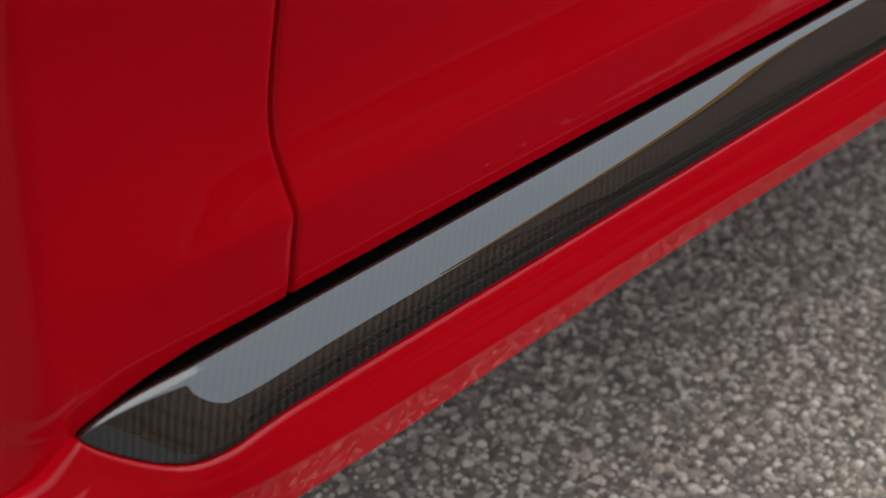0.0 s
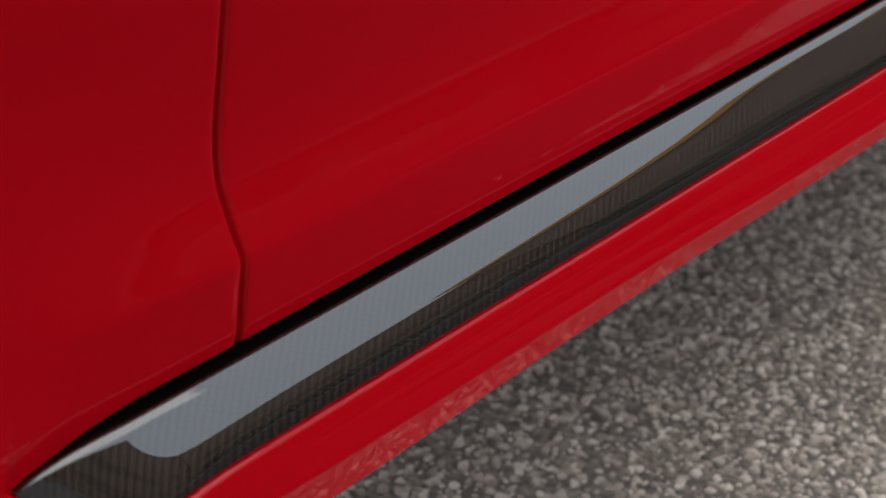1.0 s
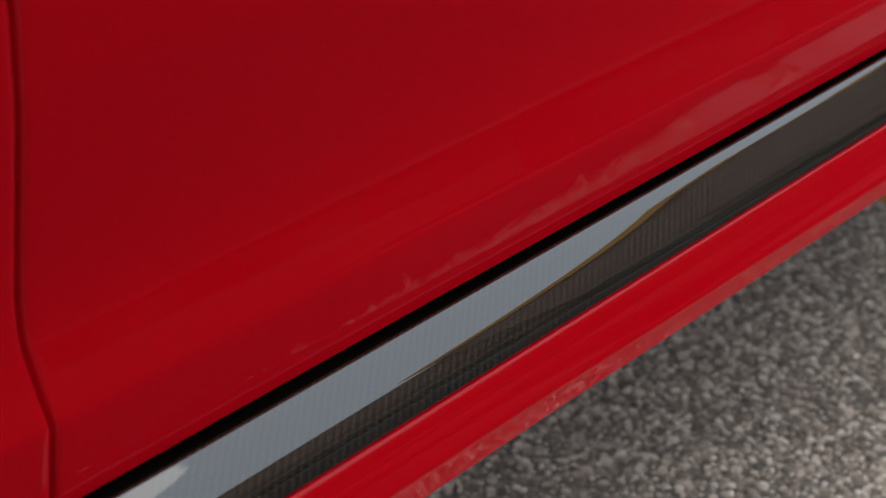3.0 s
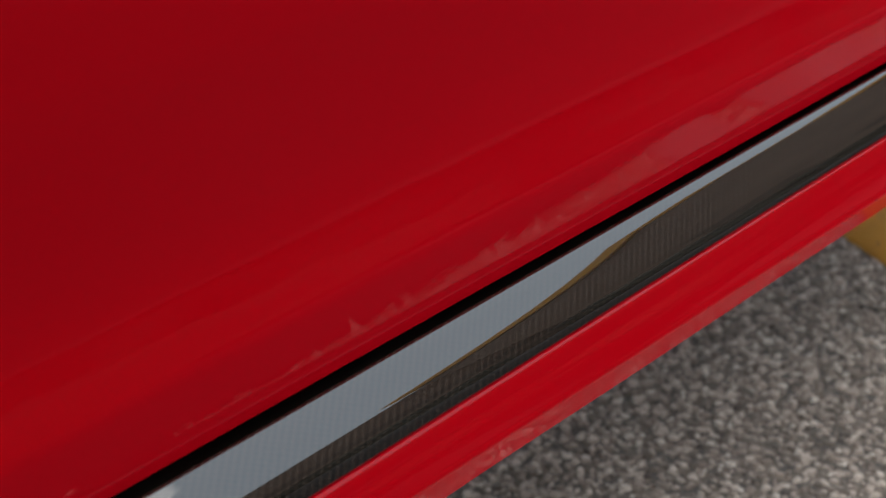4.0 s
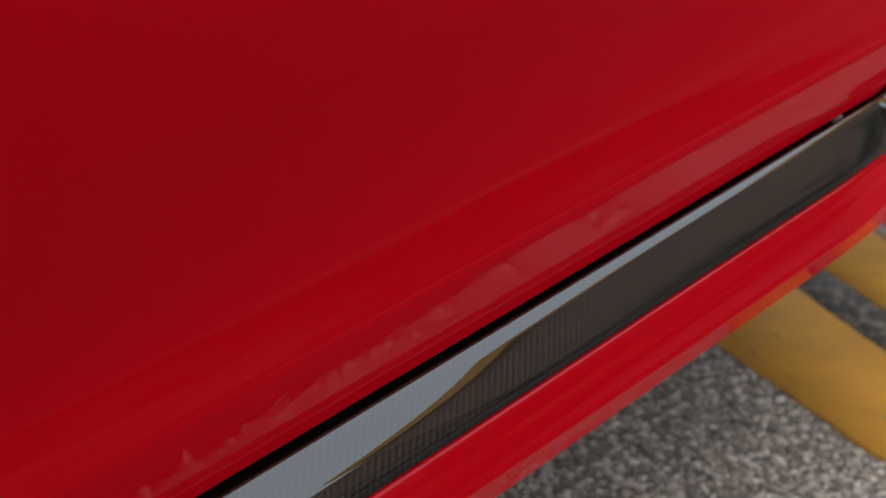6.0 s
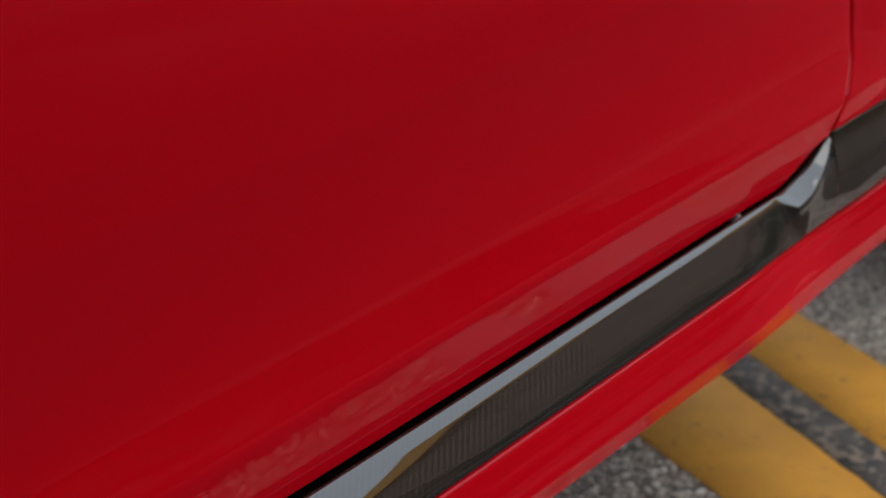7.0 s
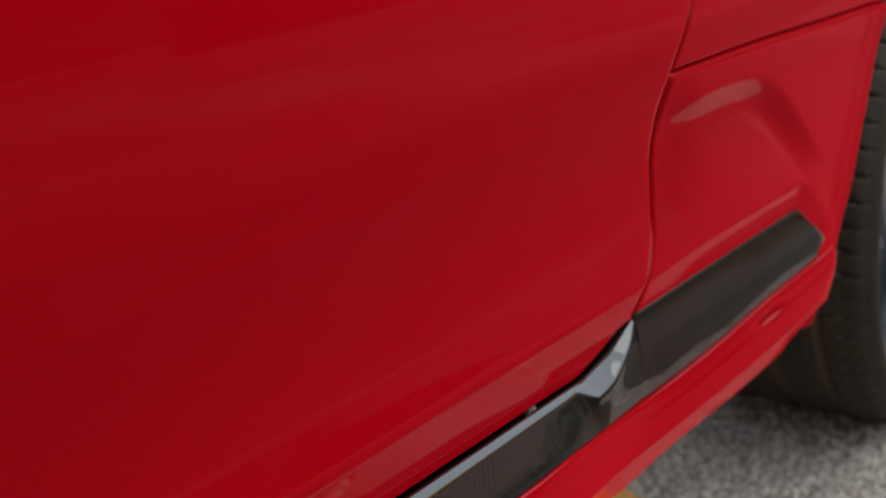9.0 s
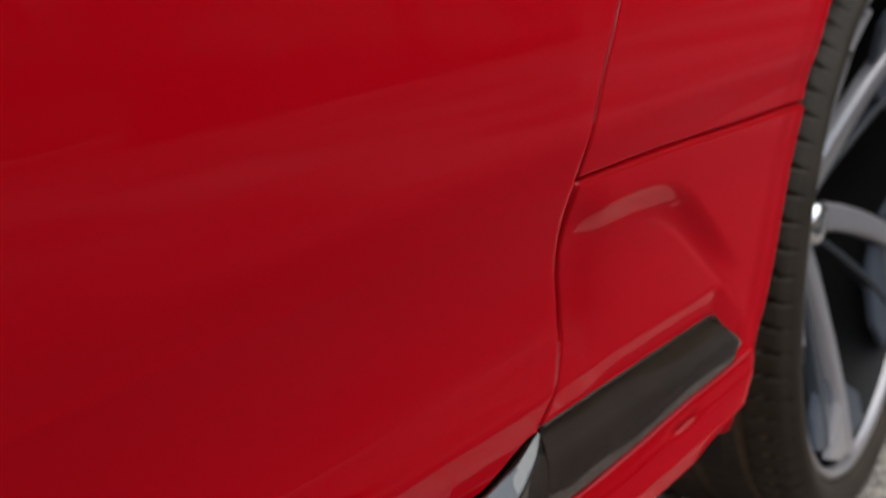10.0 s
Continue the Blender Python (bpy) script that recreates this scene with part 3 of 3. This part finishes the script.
for i, x in enumerate(ux):
    t = (x + .26) / 2.71
    lift = .10 * math.sin(math.pi * min(1.0, t * 1.1))**.6
    across = np.linspace(0, 1, 40)
    yy = .075 + 1.63 * across
    zz = .975 + (.035 + lift) * (1 - np.abs(2 * across - 1)**5)
    if i in (0, len(ux) - 1):
        zz = zz * 0 + .97
    rows.append(np.column_stack([np.full(40, x), yy, zz]))
part("upper_body", grid("upper_body", np.array(rows), RED), car, "red shoulder of the closed body")
part("far_side", box_mesh("far_side", (1.75, .05, .50), RED, .02, (.62, 1.72, .77)), car)

# ---------------------------------------------------------------- front wheel
wheel = part("wheel", None, car, "two-tone alloy wheel with a low profile tyre")
wheel.matrix_basis = pose(2.056, .080, .338, 0, 0, 4.8)
R_RIM, R_TYRE = .287, .338


def lathe(name, prof, n, mat, mod=None, flip=False):
    """Turns (radius, depth) round the wheel's axle; mod shifts the radius by row and angle."""
    a = np.linspace(0, 2 * math.pi, n, endpoint=False)
    rows = []
    for i, (r, d) in enumerate(prof):
        rr = r + (mod(i, a) if mod else 0 * a)
        rows.append(np.stack([rr * np.cos(a), np.full(n, d), rr * np.sin(a)], -1))
    return grid(name, np.array(rows), mat, flip, wrap=True)


tyre_prof = [(R_RIM - .004, .012), (R_RIM + .002, .004), (R_RIM + .008, -.003), (R_RIM + .015, -.007), (R_RIM + .024, -.009), (R_RIM + .034, -.007),
             (R_TYRE - .014, -.001), (R_TYRE - .008, .004), (R_TYRE - .004, .010)]
depths = [.016, .028, .040, .050, .052, .060, .062, .075, .095, .104, .106, .116, .118, .13, .15, .158, .16, .17, .172, .19, .21, .225, .235]
tread = []
for d in depths:
    r = R_TYRE - .0035 * ((d - .12) / .115)**2
    if .052 <= d <= .060 or .106 <= d <= .116 or .16 <= d <= .17:
        r -= .007
    tread.append((r, d))
tyre_prof += tread + [(R_TYRE - .012, .245), (R_RIM + .025, .252), (R_RIM, .24)]


def sipes(i, a):
    r = tyre_prof[i][1]
    if not (.000 < r < .235):
        return 0 * a
    shift = 1.5 * math.sin(28.0 * (r - .02))
    n = 76
    f = np.mod((a + shift * .35) * n / (2 * math.pi), 1.0)
    return np.where(f < .14, -.0035 if r < .012 else -.0100 if r < .05 or r > .17 else -.0030, 0.0)


part("tyre", lathe("tyre", tyre_prof, 1140, RUBBER, sipes), wheel, "black low profile tyre with lightened tread edges")
rim_prof = [(R_RIM - .001, .010), (R_RIM + .003, .008), (R_RIM + .002, .005), (R_RIM - .003, .004), (R_RIM - .009, .007), (R_RIM - .013, .014),
            (R_RIM - .016, .024), (R_RIM - .022, .040), (R_RIM - .026, .10), (R_RIM - .030, .20)]
part("rim", lathe("rim", rim_prof, 160, BLACK), wheel, "dark rim barrel")
part("brake_disc", lathe("brake_disc", [(.06, .128), (.185, .126), (.188, .130), (.188, .145), (.06, .147)], 96, STEEL), wheel)
part("hub", lathe("hub", [(.0, .054), (.012, .0545), (.021, .057), (.026, .062), (.028, .075), (.034, .090), (.040, .105), (.040, .135)], 64, CHROME), wheel, "bright centre cap")
part("lip", lathe("lip", [(R_RIM - .013, .012), (R_RIM - .010, .004), (R_RIM - .005, .001), (R_RIM - .001, .002), (R_RIM + .001, .006)], 160, ALLOY), wheel, "polished rim lip")


def dish(r):
    """Depth of the spokes' front: the hub lies well inside the rim."""
    return .086 * np.clip(1 - np.asarray(r, float) / .270, 0, 1)


def polar(r, a, base):
    return np.array((r * math.cos(radians(a + base)), r * math.sin(radians(a + base))))


def bar_mesh(name, pts, base, w0, w1, lift, thick, mat):
    """A chamfered bar along a smooth line through points (radius, angle), following the dish."""
    q = np.array([polar(r, a, base) for r, a in pts])
    u = np.concatenate([[0], np.cumsum(np.hypot(*np.diff(q, axis=0).T))])
    u /= u[-1]
    fx, fz = curve(u, q[:, 0]), curve(u, q[:, 1])
    t = np.linspace(0, 1, 28)
    c = np.stack([fx(t), fz(t)], -1)
    g = np.gradient(c, axis=0)
    g /= np.linalg.norm(g, axis=1, keepdims=True)
    side = np.stack([-g[:, 1], g[:, 0]], -1)
    rows = []
    for k, cc, ss in zip(t, c, side):
        w, d = w0 + (w1 - w0) * k, float(dish(np.hypot(*cc))) + lift
        rows.append([(*(cc + ss * off * w), d + dep) for off, dep in ((-.5, thick), (-.5, .0035), (-.40, .0006), (-.33, 0), (.33, 0), (.40, .0006), (.5, .0035), (.5, thick))])
    return grid(name, np.array(rows)[..., [0, 2, 1]], mat)


def plate_mesh(name, pts, base, lift, thick, mat):
    """A bevelled plate with the given outline (radius, angle), following the dish."""
    bm = bmesh.new()
    front = []
    for r, a in pts:
        p = polar(r, a, base)
        front.append(bm.verts.new((p[0], float(dish(r)) + lift, p[1])))
    f = bm.faces.new(front)
    out = bmesh.ops.extrude_face_region(bm, geom=[f])
    bmesh.ops.translate(bm, vec=(0, thick, 0), verts=[g for g in out["geom"] if isinstance(g, bmesh.types.BMVert)])
    bmesh.ops.recalc_face_normals(bm, faces=bm.faces[:])
    bmesh.ops.bevel(bm, geom=bm.edges[:], offset=.0022, segments=2, affect='EDGES')
    me = bpy.data.meshes.new(name)
    bm.to_mesh(me)
    bm.free()
    me.materials.append(mat)
    return me


spoke_me = bar_mesh("spoke", [(.022, 9), (.075, 5), (.130, 1), (.195, -3), (.268, -8)], 0, .038, .022, .000, .022, ALLOY)
thin_me = bar_mesh("spoke_rib", [(.040, -18), (.12, -20), (.19, -22), (.268, -25)], 0, .010, .009, .006, .018, ALLOY_GREY)
web_me = plate_mesh("spoke_web", [(.195, 3), (.262, -3), (.264, 10), (.235, 13)], 0, .008, .010, BLUE_GREY)
side_me = plate_mesh("spoke_web", [(.185, -5), (.262, -11), (.262, -36), (.225, -34), (.190, -22)], 0, .010, .010, BLUE_GREY)
fin_me = plate_mesh("spoke_fin", [(.205, -5), (.262, -11), (.268, -18), (.266, -30), (.240, -20)], 0, .001, .012, ALLOY)
for i in range(5):
    turn = pose(0, 0, 0, 0, -(347 + 72 * i), 0)
    for name, me, label in (("spoke", spoke_me, "polished alloy spoke"), ("spoke_rib", thin_me, "thin grey spoke rib"), ("spoke_web", web_me, "blue grey spoke web"),
                            ("spoke_web", side_me, "blue grey spoke web"), ("spoke_fin", fin_me, "polished fin beside the rim")):
        part(name, me, wheel, label).matrix_basis = turn

# ---------------------------------------------------------------- ground
gm = bpy.data.meshes.new("ground")
bmg = bmesh.new()
bmesh.ops.create_grid(bmg, x_segments=8, y_segments=8, size=160)
bmg.to_mesh(gm)
bmg.free()
gm.materials.append(GROUND)
tagged(new("ground", gm), "grey brown weathered asphalt with exposed stones", "ground", kind="structure")


def stripe(name, a0, b0, a1, b1, mat, label, y0, y1, h):
    """A painted band between two lines x = a + b * y."""
    n = 90
    rnd = random.Random(name + str(a0))
    rows = []
    for t in np.linspace(0, 1, n):
        y = y0 + (y1 - y0) * t
        j0, j1 = rnd.uniform(-.0016, .0016), rnd.uniform(-.0016, .0016)
        xa, xb = a0 + b0 * y + j0, a1 + b1 * y + j1
        rows.append([(xa - .001, y, -.002), (xa, y, h), (xa + (xb - xa) * .5, y, h + .0003), (xb, y, h), (xb + .001, y, -.002)])
    me = grid(name, np.array(rows), mat, flip=True)
    return tagged(new(name, me), label, "road marking", kind="structure")


stripe("yellow_line", 1.173, .475, 1.311, .562, YELLOW, "worn yellow painted line across the asphalt", -.05, 1.9, .0045)
stripe("yellow_line", 1.378, .552, 1.508, .524, YELLOW, "worn yellow painted line across the asphalt", -.05, 1.9, .0045)
# two unseen pale strips, added for the light patch mirrored low on the door
stripe("pale_line", 1.265, .475, 1.400, .562, PALE, "unseen pale strip beside the car, mirrored in its paint", -.288, -.0505, .0042)
stripe("pale_line", 1.462, .552, 1.700, .524, PALE, "unseen pale strip beside the car, mirrored in its paint", -.288, -.0505, .0042)
stripe("grey_line", 1.3115, .562, 1.3775, .552, GREY_LINE, "dark grey painted strip between yellow lines", -.05, 1.9, .0035)


def stones():
    """Loose and bedded stones of the asphalt, as one mesh."""
    rng = np.random.default_rng(7)
    step = .0066
    gx, gy = np.meshgrid(np.arange(-.45, 2.75, step), np.arange(-.29, .62, step))
    x = (gx + rng.uniform(-.5, .5, gx.shape) * step * .9).ravel()
    y = (gy + rng.uniform(-.5, .5, gy.shape) * step * .9).ravel()
    keep = ((x + .35 * y > .25) | (y < .01)) & ((x < 1.173 + .475 * y - .003) | (x > 1.508 + .524 * y + .003) | (y < -.05)) & ~((y < -.05) & (x > 1.262 + .475 * y) & (x < 1.703 + .524 * y) & ~((x > 1.403 + .562 * y) & (x < 1.459 + .552 * y)))
    x, y = x[keep], y[keep]
    n = len(x)
    r = .0019 + .0046 * rng.power(.8, n) * rng.uniform(.5, 1.0, n)
    h = r * rng.uniform(.35, .75, n)
    rot = rng.uniform(0, 6.28, n)
    sq = rng.uniform(.6, 1.0, n)
    m = 6
    verts = np.empty((n, 2 * m + 1, 3))
    for j in range(m):
        a = rot + 2 * math.pi * j / m + rng.uniform(-.25, .25, n)
        for k, (f, z) in enumerate(((1.0, -.1), (.72, .78))):
            rr = r * f * rng.uniform(.85, 1.1, n)
            ca, sa = np.cos(a) * rr, np.sin(a) * rr * sq
            verts[:, k * m + j] = np.stack([x + ca * np.cos(rot) - sa * np.sin(rot), y + ca * np.sin(rot) + sa * np.cos(rot), h * z * rng.uniform(.8, 1.1, n)], -1)
    verts[:, 2 * m] = np.stack([x, y, h], -1)
    one = []
    for j in range(m):
        k = (j + 1) % m
        one += [(j, k, m + k, m + j), (m + j, m + k, 2 * m)]
    faces = [tuple(i * (2 * m + 1) + q for q in f) for i in range(n) for f in one]
    me = bpy.data.meshes.new("gravel")
    me.from_pydata(verts.reshape(-1, 3).tolist(), [], faces)
    me.materials.append(STONE)
    me.update()
    return me


# unseen dark slab, added to keep the door's reflections dark
road_me = box_mesh("road", (60.0, 8.9, .012), ASPHALT, .002, (1.2, -4.735, -.002))
tagged(new("road", road_me), "unseen dark road beside the car, mirrored in its paint", "road", kind="structure")
tagged(new("gravel", stones()), "small grey and brown stones bedded in asphalt", "gravel", kind="stuff")


# ---------------------------------------------------------------- what the paint mirrors: buildings beyond the camera
def building(name, az0, az1, near, distant, height, mat, fascia, label):
    """A long building between two headings and their distances as seen from the car."""
    a, b = (np.array((r * math.cos(radians(-q)) + .5, r * math.sin(radians(-q)))) for q, r in ((az0, near), (az1, distant)))
    d = b - a
    length = float(np.linalg.norm(d))
    yaw = math.degrees(math.atan2(d[1], d[0]))
    mid = (a + b) / 2
    base = tagged(new(name), label, "building")
    base.matrix_basis = pose(mid[0], mid[1], 0, 0, 0, yaw)
    part("wall", box_mesh("wall", (length, 5.0, height), mat, .03, (0, 2.5 if d[0] * mid[1] - d[1] * mid[0] > 0 else -2.5, height / 2)), base)
    if fascia:
        part("roof_edge", box_mesh("roof_edge", (length + .4, 5.5, fascia), ROOF_EDGE, .02, (0, 2.5 if d[0] * mid[1] - d[1] * mid[0] > 0 else -2.5, height + fascia / 2 + .004)), base)
    return base


def windows(base, length_n, rows, z0, dz, dx, depth):
    """Rows of shaded windows along a building's front."""
    for r in range(rows):
        for i in range(length_n):
            part("window", box_mesh("window", (1.1, .08, 1.25), WINDOW_DARK, .01, ((i - (length_n - 1) / 2) * dx, depth, z0 + r * dz)), base)


tall = building("brick_building", -3, 43, 14.8, 15.0, 7.5, BRICK_WALL, .45, "brown plastered building with an orange roof edge")
windows(tall, 5, 2, 1.3, 2.4, 1.8, 0)
low = building("low_building", 40, 68, 16, 16, 7.7, BRICK_WALL, 0, "low brown building beyond the car park")
windows(low, 6, 2, 1.4, 2.3, 1.1, 0)
far = building("far_building", 64, 135, 17, 17, 7.9, BRICK_WALL, 0, "long brown building in the distance")
windows(far, 8, 2, 1.4, 2.3, 2.4, 0)
rear = building("rear_building", 132, 215, 19, 19, 8.5, BRICK_WALL, 0, "brown building behind the parked car")
windows(rear, 8, 2, 1.4, 2.3, 2.4, 0)


def hedge(name, az0, az1, dist, height, label):
    """A dark clipped hedge on an arc round the car, with an uneven leafy top."""
    base = np.array((.5, 0.0))
    n, m = 160, 14
    a = np.linspace(radians(-az0), radians(-az1), n)
    rows = []
    for i, q in enumerate(a):
        out = np.array((math.cos(q), math.sin(q)))
        top = height * (1 + .16 * noise.noise((i * .11, height, 3.0)) + .10 * noise.noise((i * .43, height, 9.0)))
        ring = []
        for t in np.linspace(0, 1, m):
            w = math.sin(math.pi * t)**.35
            r = dist + (t - .5) * 1.1
            lump = .14 * noise.noise((i * .5, t * 9.0, dist))
            p = base + out * (r + lump)
            ring.append((p[0], p[1], max(0.0, top * w * (1 + .5 * lump))))
        rows.append(ring)
    return tagged(new(name, grid(name, np.array(rows), GREEN)), label, "hedge")


hedge("hedge", -4, 44, 10.6, 2.3, "dark green hedge before the brown building")
hedge("hedge", 46, 66, 14.2, 2.1, "dark green hedge along the far kerb")
